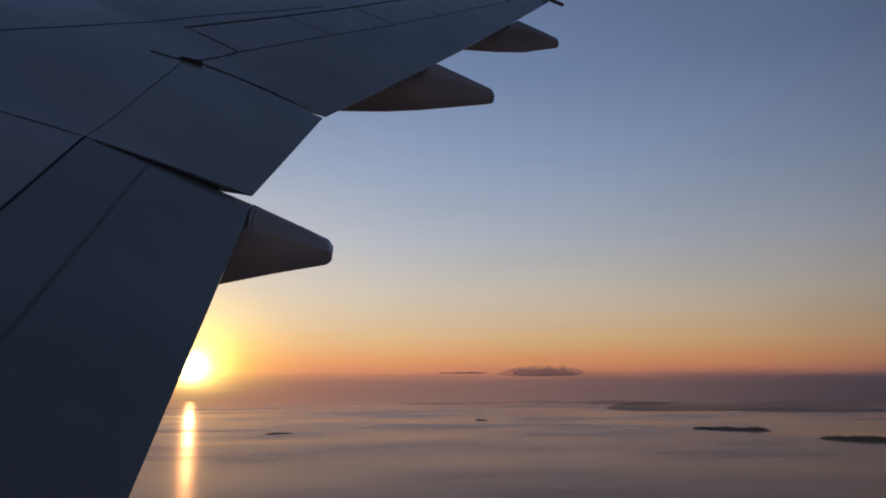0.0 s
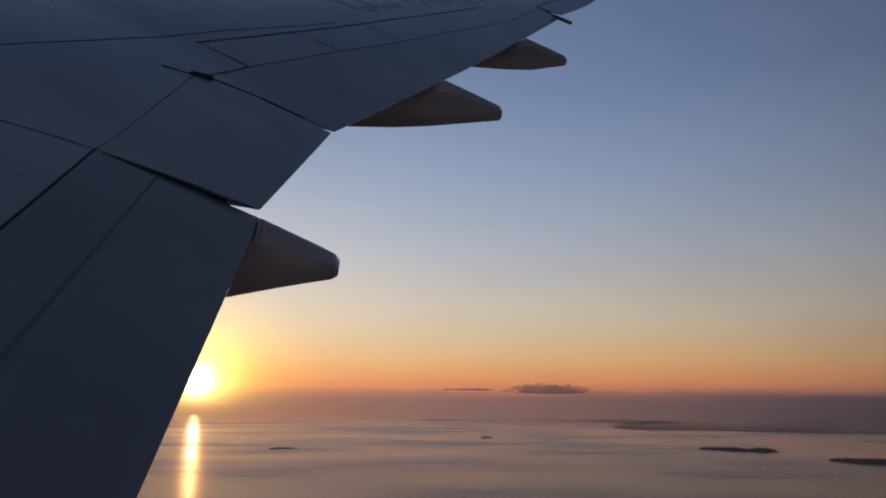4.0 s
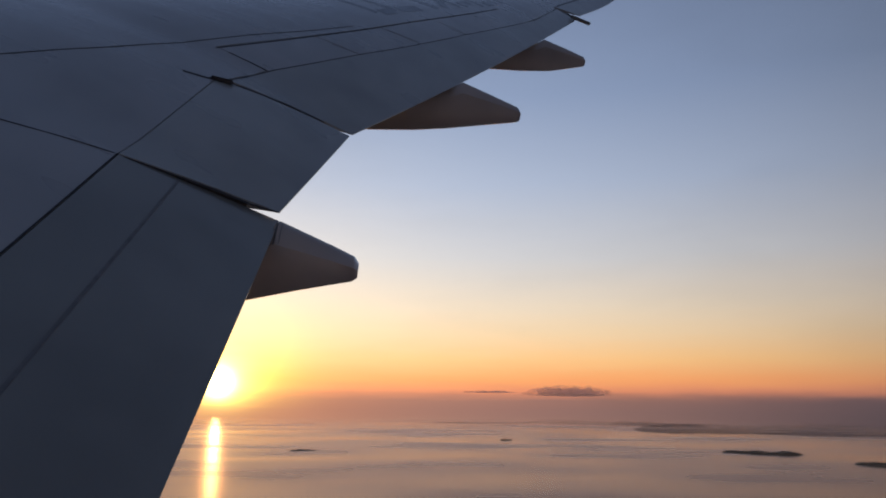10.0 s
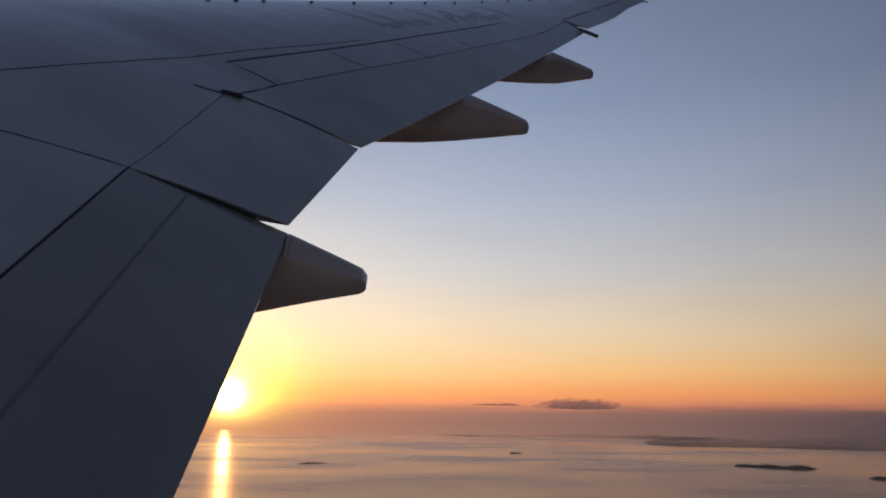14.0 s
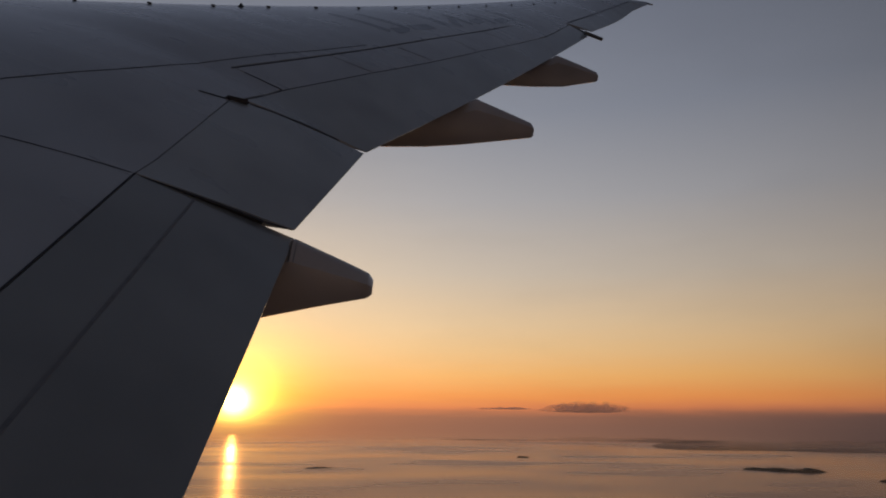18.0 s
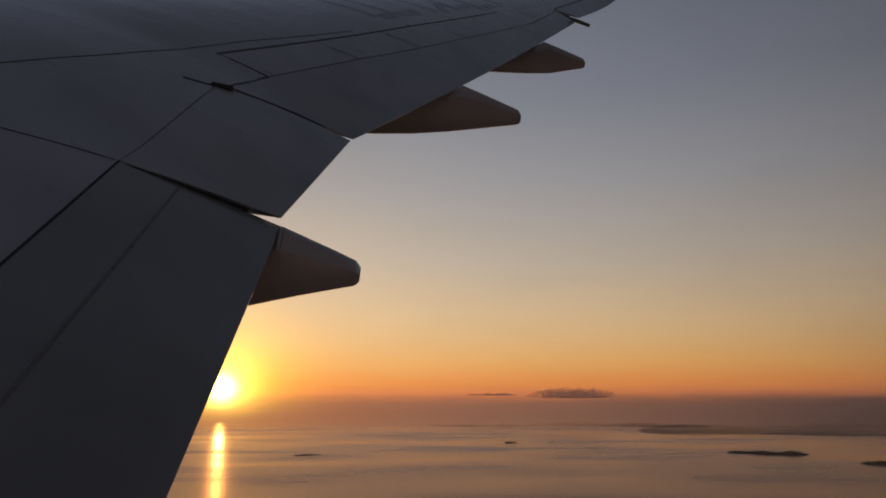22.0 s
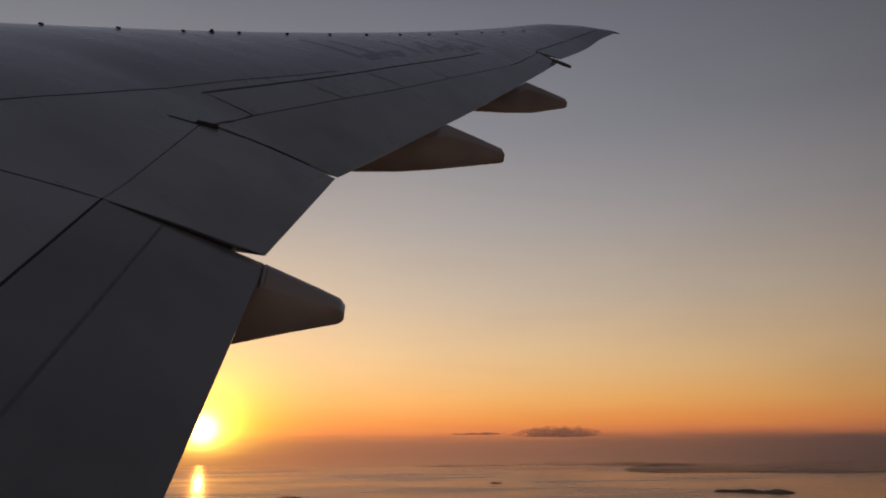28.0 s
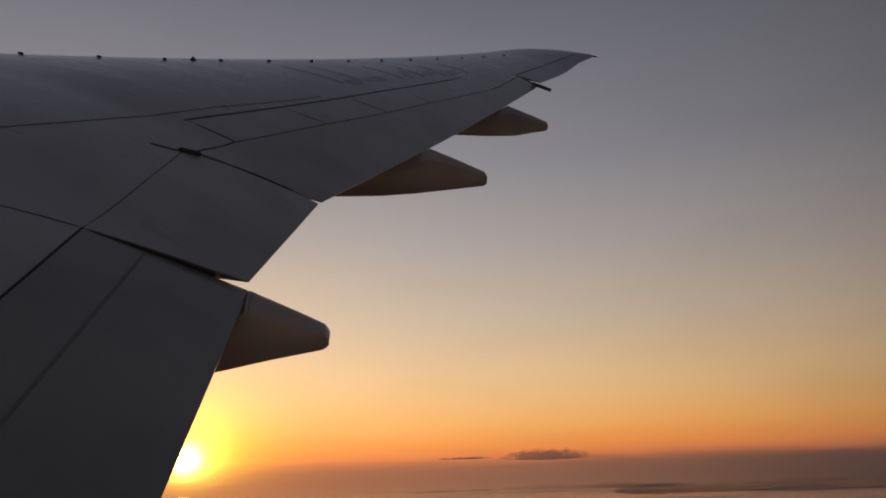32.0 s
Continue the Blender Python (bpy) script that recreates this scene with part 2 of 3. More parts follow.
def land_material():
    m, k, b = material("wooded_land")
    n = k.noise(k.stretched(1, 1, 1), 0.03, 6.0, 0.65)
    k.put(b.inputs["Base Color"], k.ramp(n, [(0.3, (0.05, 0.06, 0.04, 1)), (0.55, (0.09, 0.09, 0.06, 1)), (0.75, (0.2, 0.17, 0.13, 1))]))
    b.inputs["Roughness"].default_value = 0.9
    bump(k, b, n, 0.6, 3.0)
    return m


def see_through_haze(m, clear):
    """Lets part of what lies behind show through, to imitate haze in front of land."""
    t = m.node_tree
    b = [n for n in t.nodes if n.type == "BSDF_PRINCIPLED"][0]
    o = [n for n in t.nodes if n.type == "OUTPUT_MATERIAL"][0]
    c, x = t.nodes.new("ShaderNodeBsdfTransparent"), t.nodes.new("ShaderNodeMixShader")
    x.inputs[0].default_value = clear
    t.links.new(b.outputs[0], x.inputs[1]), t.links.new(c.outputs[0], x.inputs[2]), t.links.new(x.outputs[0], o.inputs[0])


def far_land_material():
    """Distant land, tinted mauve and turned see-through from its near shore inland to imitate haze."""
    m, k, b = material("far_land_haze_fade")
    n = k.noise(k.stretched(1, 1, 1), 0.01, 4.0, 0.6)
    k.put(b.inputs["Base Color"], k.mix(n, (0.05, 0.04, 0.045, 1), (0.1, 0.08, 0.085, 1)))
    b.inputs["Roughness"].default_value = 1.0
    sep = k.node("ShaderNodeSeparateXYZ")
    k.put(sep.inputs[0], k.node("ShaderNodeTexCoord").outputs["Generated"])
    k.put(b.inputs["Alpha"], k.span(sep.outputs[1], 0.05, 0.6, 0.5, 0.06, smooth=True))
    return m


WING_PAINT = paint("wing_grey_paint", (0.415, 0.428, 0.452), 0.3)
PANEL_PAINT = paint("panel_grey_paint", (0.455, 0.47, 0.497), 0.32, 0.25)
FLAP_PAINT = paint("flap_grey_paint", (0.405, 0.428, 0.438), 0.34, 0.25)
# the flap paint darkened: shade near the body is put into the colour
INNER_FLAP_SHADED = paint("inner_flap_shaded_grey", (0.270, 0.284, 0.286), 0.36, 0.25)
# grey paint browned to carry the warm light thrown up from the sea
FAIRING_WARM_LIT = paint("fairing_warm_lit_paint", (0.57, 0.495, 0.46), 0.4, 0.3)
# window rubber, and the black that paints shade into the flap gaps
RUBBER_AND_SHADE = plain("black_rubber_and_gap_shade", (0.05, 0.05, 0.056), 0.7)
JOINT = plain("panel_joint_filler", (0.10, 0.11, 0.135), 0.6)
GRIME = plain("grimy_joint", (0.195, 0.2, 0.215), 0.5)
FADED = plain("faded_joint", (0.25, 0.257, 0.272), 0.45)
# dark metal fittings, and the added plates that imitate shade inside gaps
METAL_AND_SHADE = plain("dark_metal_and_gap_shade", (0.06, 0.06, 0.065), 0.5, 0.3)
STEEL = plain("dull_metal", (0.32, 0.32, 0.32), 0.45, 0.6)
MARKING = paint("dark_marking_paint", (0.11, 0.118, 0.145), 0.38, 0.3)
FUSELAGE_PAINT = paint("fuselage_paint", (0.58, 0.58, 0.58), 0.35, 0.15)
CABIN = plain("cabin_plastic", (0.55, 0.54, 0.52), 0.6)
WATER = sea_material()
LAND = land_material()
VAPOUR = vapour_material()
FAR_LAND = far_land_material()
see_through_haze(LAND, 0.32)
GLASS = pane_material()


# ---- mesh helpers ----
def part(name, bm, mat, parent=None, label="", smooth=True):
    me = bpy.data.meshes.new(name)
    bm.to_mesh(me)
    bm.free()
    me.materials.append(mat)
    if smooth:
        me.shade_smooth()
        me.set_sharp_from_angle(angle=radians(35))
    ob = new(name, me)
    ob.parent = parent
    if label:
        ob["label"] = label
    return ob


def thing(name, label, category, m=PLANE, group="", kind=""):
    return tagged(new(name), label, category, group, kind) if m is None else _placed(tagged(new(name), label, category, group, kind), m)


def _placed(ob, m):
    ob.matrix_world = m
    return ob


def sheet_solid(top, low):
    """A closed plate from two grids of points."""
    bm = bmesh.new()
    n, m = len(top), len(top[0])
    a = [[bm.verts.new(p) for p in row] for row in top]
    b = [[bm.verts.new(p) for p in row] for row in low]
    for i in range(n - 1):
        for j in range(m - 1):
            bm.faces.new((a[i][j], a[i + 1][j], a[i + 1][j + 1], a[i][j + 1]))
            bm.faces.new((b[i][j], b[i][j + 1], b[i + 1][j + 1], b[i + 1][j]))
    for i in range(n - 1):
        bm.faces.new((a[i][0], b[i][0], b[i + 1][0], a[i + 1][0]))
        bm.faces.new((a[i][m - 1], a[i + 1][m - 1], b[i + 1][m - 1], b[i][m - 1]))
    for j in range(m - 1):
        bm.faces.new((a[0][j], a[0][j + 1], b[0][j + 1], b[0][j]))
        bm.faces.new((a[n - 1][j], b[n - 1][j], b[n - 1][j + 1], a[n - 1][j + 1]))
    bmesh.ops.recalc_face_normals(bm, faces=bm.faces)
    return bm


def box_bm(size, m=Matrix(), bevel=0.0):
    bm = bmesh.new()
    bmesh.ops.create_cube(bm, size=1.0, matrix=m @ Matrix.Diagonal((*size, 1)))
    if bevel:
        bmesh.ops.bevel(bm, geom=bm.edges[:], offset=bevel, segments=2, affect="EDGES")
    return bm


def rod_bm(a, b, r0, r1, n=10):
    a, b = Vector(a), Vector(b)
    q = (b - a).to_track_quat("Z", "Y").to_matrix().to_4x4()
    bm = bmesh.new()
    bmesh.ops.create_cone(bm, cap_ends=True, segments=n, radius1=r0, radius2=r1, depth=(b - a).length,
                          matrix=Matrix.Translation((a + b) / 2) @ q)
    return bm


# ---- shape of the wing ----
LE_Y, LE_X = (-1, 26, 27.4, 28.6, 29.53), (-13.9, 4.58, 5.7, 7.18, 9.2)
TE_Y, TE_X = (-1, 5.9, 8.6, 12.25, 13.73, 17.43, 20.4, 25.64, 28.6, 29.53), (-0.75, -0.73, -0.28, 1.27, 1.93, 3.62, 5.0, 7.40, 8.99, 9.52)


def x_le(y):
    return float(np.interp(y, LE_Y, LE_X))


def x_te(y):
    return float(np.interp(y, TE_Y, TE_X))


def chord_line(x, y):
    c = x_te(y) - x_le(y)
    u = min(max((x - x_le(y)) / c, 0.0), 1.0)
    k = min(max(y / 29.5, 0.0), 1.0)
    z = -2.475 + 0.105 * y + 0.0022 * y * y + 0.007 * max(0.0, y - 24.5) ** 2 + c * (1 - u) * math.tan(radians(3.5 - 0.5 * k))
    return z, c, u, k


def top_z(x, y):
    z, c, u, k = chord_line(x, y)
    g = math.sqrt(max(0.0, 1 - ((0.45 - u) / 0.45) ** 2)) if u < 0.45 else 1 - ((u - 0.45) / 0.55) ** 2
    return z + c * (0.14 - 0.06 * k) * g


def low_z(x, y):
    z, c, u, k = chord_line(x, y)
    g = math.sqrt(max(0.0, 1 - ((0.35 - u) / 0.35) ** 2)) if u < 0.35 else 1 - ((u - 0.35) / 0.65) ** 1.6
    return z - c * (0.035 - 0.01 * k) * g - 0.02


def along(line, n):
    """n points evenly spaced along a line of plan points."""
    pts = [Vector((p[0], p[1])) for p in line]
    d = [0.0]
    for p, q in zip(pts, pts[1:]):
        d.append(d[-1] + (q - p).length)
    return [(float(np.interp(s, d, [p.x for p in pts])), float(np.interp(s, d, [p.y for p in pts]))) for s in np.linspace(0, d[-1], n)]


def panel(front, rear, n=16, m=8, dz=0.0, droop=0.0, t_front=0.12, t_rear=0.02):
    """A skin panel between a front and a rear edge in plan, lying on the wing's upper surface."""
    fr, re = along(front, n), along(rear, n)
    top, low = [], []
    for (ax, ay), (bx, by) in zip(fr, re):
        ra, rb = [], []
        for j in range(m):
            v = j / (m - 1)
            x, y = ax + (bx - ax) * v, ay + (by - ay) * v
            z = top_z(x, y) + dz - droop * v
            ra.append((x, y, z))
            rb.append((x, y, z - (t_front + (t_rear - t_front) * v)))
        top.append(ra), low.append(rb)
    return sheet_solid(top, low)


def strip(line, width, n=24, dz=0.004, depth=0.006):
    """A narrow band along a line on the upper skin."""
    pts = along(line, n)
    top, low = [], []
    for i, (x, y) in enumerate(pts):
        p, q = pts[max(i - 1, 0)], pts[min(i + 1, n - 1)]
        d = Vector((q[0] - p[0], q[1] - p[1])).normalized()
        s = Vector((-d.y, d.x)) * width / 2
        top.append([(x - s.x, y - s.y, top_z(x - s.x, y - s.y) + dz), (x + s.x, y + s.y, top_z(x + s.x, y + s.y) + dz)])
        low.append([(px, py, pz - depth) for px, py, pz in top[-1]])
    return sheet_solid(top, low)


# ---- the wing ----
airliner = thing("airliner", "banking airliner with grey swept wing and pointed flap fairings", "aircraft")

SPOILER_FRONT = [(-2.01, 8.86), (-0.97, 11.09), (0.44, 14.10), (2.53, 18.22)]
SPOILER_REAR = [(-1.68, 8.10), (-1.37, 8.97), (-0.43, 10.97), (0.56, 12.95), (1.53, 14.90), (3.61, 18.85), (4.44, 20.6)]
REAR_Y = (-1.0, 5.49, 5.50, 8.02, 8.04, 8.10, 8.90, 8.92, 11.09, 14.10, 18.3, 18.32, 18.85, 21.36, 21.40, 25.9, 28.6, 28.62, 29.5)
REAR_X = (-1.80, -1.913, -1.91, -1.785, -1.72, -1.71, -1.42, -2.02, -1.0, 0.41, 2.54, 3.28, 3.58, 4.66, 4.57, 6.83, 8.40, 8.46, 9.36)


def x_rear(y):
    return float(np.interp(y, REAR_Y, REAR_X))


SPANS = [(-1.0, 5.495), (5.495, 8.03), (8.03, 8.91), (8.91, 18.31), (18.31, 21.38), (21.38, 29.45)]


def wing_box():
    bm = bmesh.new()
    n, m = 34, 14
    for y0, y1 in SPANS:
        count = max(3, int((y1 - y0) / 0.4) + 2)
        rings = []
        for y in np.linspace(y0, y1, count):
            y = float(y)
            a, b = x_le(y), x_rear(min(max(y, y0 + 0.012), y1 - 0.012))
            ring = []
            for i in range(n):
                x = a + (b - a) * (1 - i / (n - 1)) ** 1.8
                ring.append(bm.verts.new((x, y, top_z(x, y))))
            for i in range(1, m):
                x = a + (b - a) * (i / (m - 1)) ** 1.8
                ring.append(bm.verts.new((x, y, low_z(x, y))))
            rings.append(ring)
        for r, q in zip(rings, rings[1:]):
            for i in range(len(r)):
                j = (i + 1) % len(r)
                bm.faces.new((r[i], r[j], q[j], q[i]))
        bm.faces.new(rings[0])
        bm.faces.new(rings[-1])
    bmesh.ops.recalc_face_normals(bm, faces=bm.faces)
    return bm


wing = part("wing", wing_box(), WING_PAINT, airliner, "grey painted swept wing with dark panel joints")

# outboard spoilers
edges = [8.905, 10.86, 12.76, 14.78, 16.55, 18.28]


def on(line, y):
    return float(np.interp(y, [p[1] for p in line], [p[0] for p in line]))


for y0, y1 in zip(edges, edges[1:]):
    g = 0.012
    f = [(on(SPOILER_FRONT, y) + 0.02, y) for y in (y0 + g, (y0 + y1) / 2, y1 - g)]
    r = [(on(SPOILER_REAR, y) - 0.008, y) for y in (y0 + (0.17 if y0 > 9 else 0.01) + g, (y0 + y1) / 2 + 0.16, y1 + 0.18 - g)]
    part("spoiler", panel(f, r, 8, 6, dz=0.004, t_front=0.1, t_rear=0.04), PANEL_PAINT, wing)

# dark plates added below the gaps so that they read as shaded
part("spoiler_gap_shade", panel([(x + 0.02, y) for x, y in [(-2.05, 8.86)] + SPOILER_FRONT[1:]], [(-1.38, 8.86), (-0.43, 10.97), (0.56, 12.95), (1.53, 14.90), (3.4, 18.45)], 24, 3, dz=-0.035, t_front=0.02, t_rear=0.02), METAL_AND_SHADE, wing)
part("flap_gap_shade", panel([(-1.86, 7.5), (-1.7, 8.3)], [(-0.75, 8.0), (-0.62, 8.72)], 6, 4, dz=-0.06, t_front=0.05, t_rear=0.01), METAL_AND_SHADE, wing)

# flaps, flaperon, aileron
part("inboard_fore_flap", panel([(-1.79, -0.6), (-1.904, 5.535)], [(-1.447, -0.6), (-1.502, 5.672)], 20, 5, dz=-0.006, droop=0.024, t_front=0.3, t_rear=0.24), INNER_FLAP_SHADED, wing)
part("inboard_flap", panel([(-1.434, -0.6), (-1.489, 5.685)], [(-0.77, -0.6), (-0.748, 3.0), (-0.735, 6.03)], 20, 7, dz=-0.032, droop=0.038, t_front=0.24, t_rear=0.006), INNER_FLAP_SHADED, wing)
part("flaperon", panel([(-1.902, 5.47), (-1.772, 8.015)], [(-0.737, 6.05), (-0.31, 8.56)], 12, 8, t_front=0.28, t_rear=0.008), FLAP_PAINT, wing)
part("outboard_flap", panel(SPOILER_REAR[:-1] + [(4.68, 21.37)], [(-0.28, 8.64), (1.27, 12.25), (1.94, 13.78), (3.68, 17.72), (5.27, 21.27)], 40, 8, t_front=0.22, t_rear=0.006), FLAP_PAINT, wing)
part("aileron", panel([(4.62, 21.46), (5.86, 23.98), (6.86, 25.9), (8.43, 28.58)], [(5.56, 22.07), (6.53, 23.95), (7.37, 25.64), (8.29, 27.5), (8.94, 28.6)], 22, 6, t_front=0.1, t_rear=0.015), FLAP_PAINT, wing)
# dark plate filling the notch by the aileron, in place of its shade
part("aileron_gap_shade", panel([(4.60, 21.3), (4.62, 21.44)], [(5.2, 21.25), (5.40, 21.84)], 6, 4, dz=-0.035, t_front=0.06, t_rear=0.012), METAL_AND_SHADE, wing)
part("wing_tip_edge", panel([(8.47, 28.63), (9.36, 29.5)], [(8.97, 28.64), (9.54, 29.53)], 8, 4, t_front=0.06, t_rear=0.01), WING_PAINT, wing)

# joints; the black strips beside the flaperon stand in for the gaps' shade
part("aileron_joint", strip([(4.66, 21.55), (5.86, 23.96), (6.84, 25.88), (8.40, 28.56)], 0.035, 30, dz=0.004), JOINT, wing)
LINE_A = [(-3.9, 3.4), (-3.14, 6.15), (-2.95, 6.78), (-2.76, 7.33), (-2.51, 8.08), (-2.28, 8.70), (-1.81, 9.76), (-1.41, 10.55), (-1.13, 11.1), (-0.61, 12.18)]
part("panel_joint", strip(LINE_A, 0.008, 70, dz=0.004), JOINT, wing)
part("panel_joint", strip([(-3.3, 4.62), (-2.58, 5.09), (-2.36, 5.21), (-2.15, 5.33), (-1.925, 5.445)], 0.007), JOINT, wing)
part("spoiler_joint", strip(SPOILER_FRONT, 0.008, 40, dz=0.005), JOINT, wing)
part("flaperon_gap_strip", strip([(-2.07, 7.73), (-1.79, 7.90), (-1.66, 8.02)], 0.028, 8), RUBBER_AND_SHADE, wing)
part("flaperon_gap_strip", strip([(-1.60, 8.06), (-1.04, 8.335), (-0.62, 8.475)], 0.026, 10, dz=0.003), RUBBER_AND_SHADE, wing)
part("flap_gap_strip", strip([(-1.92, 5.462), (-1.53, 5.645), (-1.13, 5.835), (-0.98, 5.90)], 0.03, 14, dz=-0.008), RUBBER_AND_SHADE, wing)
part("flap_gap_strip", strip([(-1.797, -0.5), (-1.91, 5.46)], 0.008, 24, dz=0.004), RUBBER_AND_SHADE, wing)
part("flap_gap_strip", strip([(-1.44, -0.5), (-1.495, 5.66)], 0.02, 24, dz=-0.028), GRIME, wing)
part("flaperon_gap_strip", strip([(-1.906, 5.49), (-1.78, 8.0)], 0.005, 16, dz=0.002), FADED, wing)
part("flaperon_gap_strip", strip([(-0.97, 5.905), (-0.76, 6.045)], 0.02, 6, dz=-0.008), RUBBER_AND_SHADE, wing)
part("spoiler_joint", strip(SPOILER_REAR[:-2] + [(3.2, 18.1)], 0.008, 50, dz=0.006), JOINT, wing)
for line in ([(-1.86, 8.91), (-1.4, 8.93)], [(-0.82, 10.88), (-0.6, 10.95), (-0.39, 11.03)],
             [(-0.06, 12.8), (0.26, 12.9), (0.55, 13.0)], [(1.16, 14.74), (1.5, 14.87)]):
    part("spoiler_joint", strip(line, 0.014, 8, dz=0.006), JOINT, wing)
hx, hy = -1.72, 7.97
part("hinge_cover", box_bm((0.26, 0.08, 0.06), Matrix.Translation((hx, hy, top_z(hx, hy) + 0.01)) @ pose(0, 0, 0, 0, 8, 28), 0.02), METAL_AND_SHADE, wing)


def side_shade(a, b, drop):
    """A dark sheet added over a control surface's side as painted shade, from plan point a to b."""
    top, low = [], []
    for x, y in along([a, b], 12):
        z = top_z(x, y) - 0.012
        top.append([(x, y, z), (x + 0.002, y - 0.004, z)])
        low.append([(x, y, z - drop), (x + 0.002, y - 0.004, z - drop)])
    return sheet_solid(top, low)


part("flaperon_side_shade", side_shade((-1.90, 5.466), (-1.0, 5.914), 0.062), RUBBER_AND_SHADE, wing)


# fairings under the flaps
# half outlines of a pod: the side away from the cabin, and the creased side towards it
SECTION = [(0.0, -1.0), (0.5, -1.0), (0.82, -0.99), (0.98, -0.93), (1.0, -0.8), (1.0, 0.48), (0.97, 0.58), (0.44, 0.95), (0.32, 0.99), (0.0, 1.0)]
SECTION += [(-0.2, 0.97), (-0.4, 0.88), (-0.985, 0.58), (-1.0, 0.56), (-1.0, -0.8), (-0.98, -0.93), (-0.82, -0.99), (-0.5, -1.0)]


def fairing_ring(bm, x, y, top, low, half, x0, x1, grow=1.0):
    zt = float(np.interp(x, [p[0] for p in top], [p[1] for p in top]))
    zb = float(np.interp(x, [p[0] for p in low], [p[1] for p in low]))
    s = (x - x0) / (x1 - x0)
    w = half * min(1.0, math.sqrt(max(0.0, s * 3)) + 0.05) * (1 - 0.45 * max(0.0, (s - 0.6) / 0.4) ** 1.3)
    end = max(0.0, (s - 0.985) / 0.015)
    k = grow * (1 - 0.3 * end ** 3)
    return [bm.verts.new((x, y + a * w * k, (zt + zb) / 2 + b * k * (zt - zb) / 2)) for a, b in SECTION]


def loft(bm, rings):
    for r, q in zip(rings, rings[1:]):
        for i in range(len(r)):
            j = (i + 1) % len(r)
            bm.faces.new((r[i], r[j], q[j], q[i]))
    bm.faces.new(rings[0]), bm.faces.new(rings[-1])
    bmesh.ops.recalc_face_normals(bm, faces=bm.faces)


def fairing(y, top, low, half, label):
    """A pod along the airflow. top and low: (x, z) lines of its profile, from front to tail."""
    x0, x1 = top[0][0], top[-1][0]
    xs = sorted(set([x0 + (x1 - x0) * s for s in (0, 0.01, 0.03, 0.06, 0.1, 0.16, 0.23, 0.31, 0.39, 0.47, 0.55, 0.62, 0.69, 0.985, 0.991, 0.996, 1.0)] + [p[0] for p in top + low]))
    bm = bmesh.new()
    loft(bm, [fairing_ring(bm, x, y, top, low, half, x0, x1) for x in xs])
    pod = part("flap_track_fairing", bm, FAIRING_WARM_LIT, wing, label)
    return pod


POD_SHAPE = (5.92, [(-4.6, -2.1), (-3.0, -2.05), (-1.1, -2.0), (-0.84, -1.88), (-0.715, -1.80), (-0.24, -1.96), (-0.04, -2.035), (0.008, -2.075)],
             [(-4.6, -2.2), (-3.8, -2.4), (-2.4, -2.61), (-0.96, -2.50), (-0.5, -2.35), (0.008, -2.195)], 0.26)
fairing(*POD_SHAPE, "large grey-brown flap fairing")
fairing(12.15, [(-3.4, -1.25), (-1.5, -1.15), (0.7, -0.98), (1.16, -0.9), (1.26, -0.85), (1.34, -0.812), (1.86, -0.95), (2.335, -1.085), (2.39, -1.12)],
        [(-3.4, -1.3), (-2.4, -1.57), (-1.0, -1.82), (-0.15, -1.81), (0.59, -1.71), (1.165, -1.6), (2.39, -1.315)], 0.25, "grey-brown flap fairing")
fairing(17.3, [(-0.8, -0.4), (0.8, -0.3), (3.0, -0.06), (3.46, 0.0), (3.56, 0.06), (3.64, 0.122), (4.21, -0.01), (4.66, -0.125), (4.71, -0.16)],
        [(-0.8, -0.45), (0.2, -0.69), (1.4, -0.78), (2.41, -0.75), (3.21, -0.675), (3.88, -0.58), (4.71, -0.34)], 0.24, "grey-brown outer flap fairing")

# the joint ahead of the large pod's tail cone, over its shoulder towards the cabin
def fairing_joint(x, width, y, top, low, half):
    bm, rings, n = bmesh.new(), [], len(SECTION)
    for xi in (x, x + width):
        ring = fairing_ring(bm, xi, y, top, low, half, top[0][0], top[-1][0], 1.006)
        rings.append(ring[n // 2:n - 5])
        bmesh.ops.delete(bm, geom=[v for v in ring if v not in rings[-1]], context="VERTS")
    for i in range(len(rings[0]) - 1):
        bm.faces.new((rings[0][i], rings[1][i], rings[1][i + 1], rings[0][i + 1]))
    bmesh.ops.solidify(bm, geom=bm.faces[:], thickness=0.004)
    return bm


for x, width in ((-0.735, 0.014), (-0.69, 0.008)):
    part("fairing_joint", fairing_joint(x, width, *POD_SHAPE), FADED, wing)

# small fittings
part("fuel_jettison_pipe", rod_bm((5.12, 21.14, 0.885), (5.72, 21.34, 0.785), 0.055, 0.05), STEEL, wing, "dull metal fuel dump pipe")
LUGS = [(-4.53, 10.22), (-3.84, 11.09), (-3.17, 12.05), (-2.50, 13.10), (-1.81, 14.17), (-1.09, 15.29), (-0.36, 16.48), (0.41, 17.65),
        (1.19, 18.89), (2.01, 20.12), (2.88, 21.47), (3.71, 22.62), (4.63, 24.08)]
for x, y in [(x + 0.0042 * y, y * 1.012) for x, y in LUGS]:
    s = 0.68 if y < 20 else 0.6
    part("vortex_generator", box_bm((0.1 * s, 0.05 * s, 0.045 * s), Matrix.Translation((x, y, top_z(x, y) + 0.024 * s)) @ pose(0, 0, 0, 0, 0, 20), 0.007), METAL_AND_SHADE, wing)
bx, by = -2.81, 12.79
part("wing_beacon", rod_bm((bx, by, top_z(bx, by) - 0.01), (bx, by, top_z(bx, by) + 0.055), 0.06, 0.014, 14), METAL_AND_SHADE, wing)
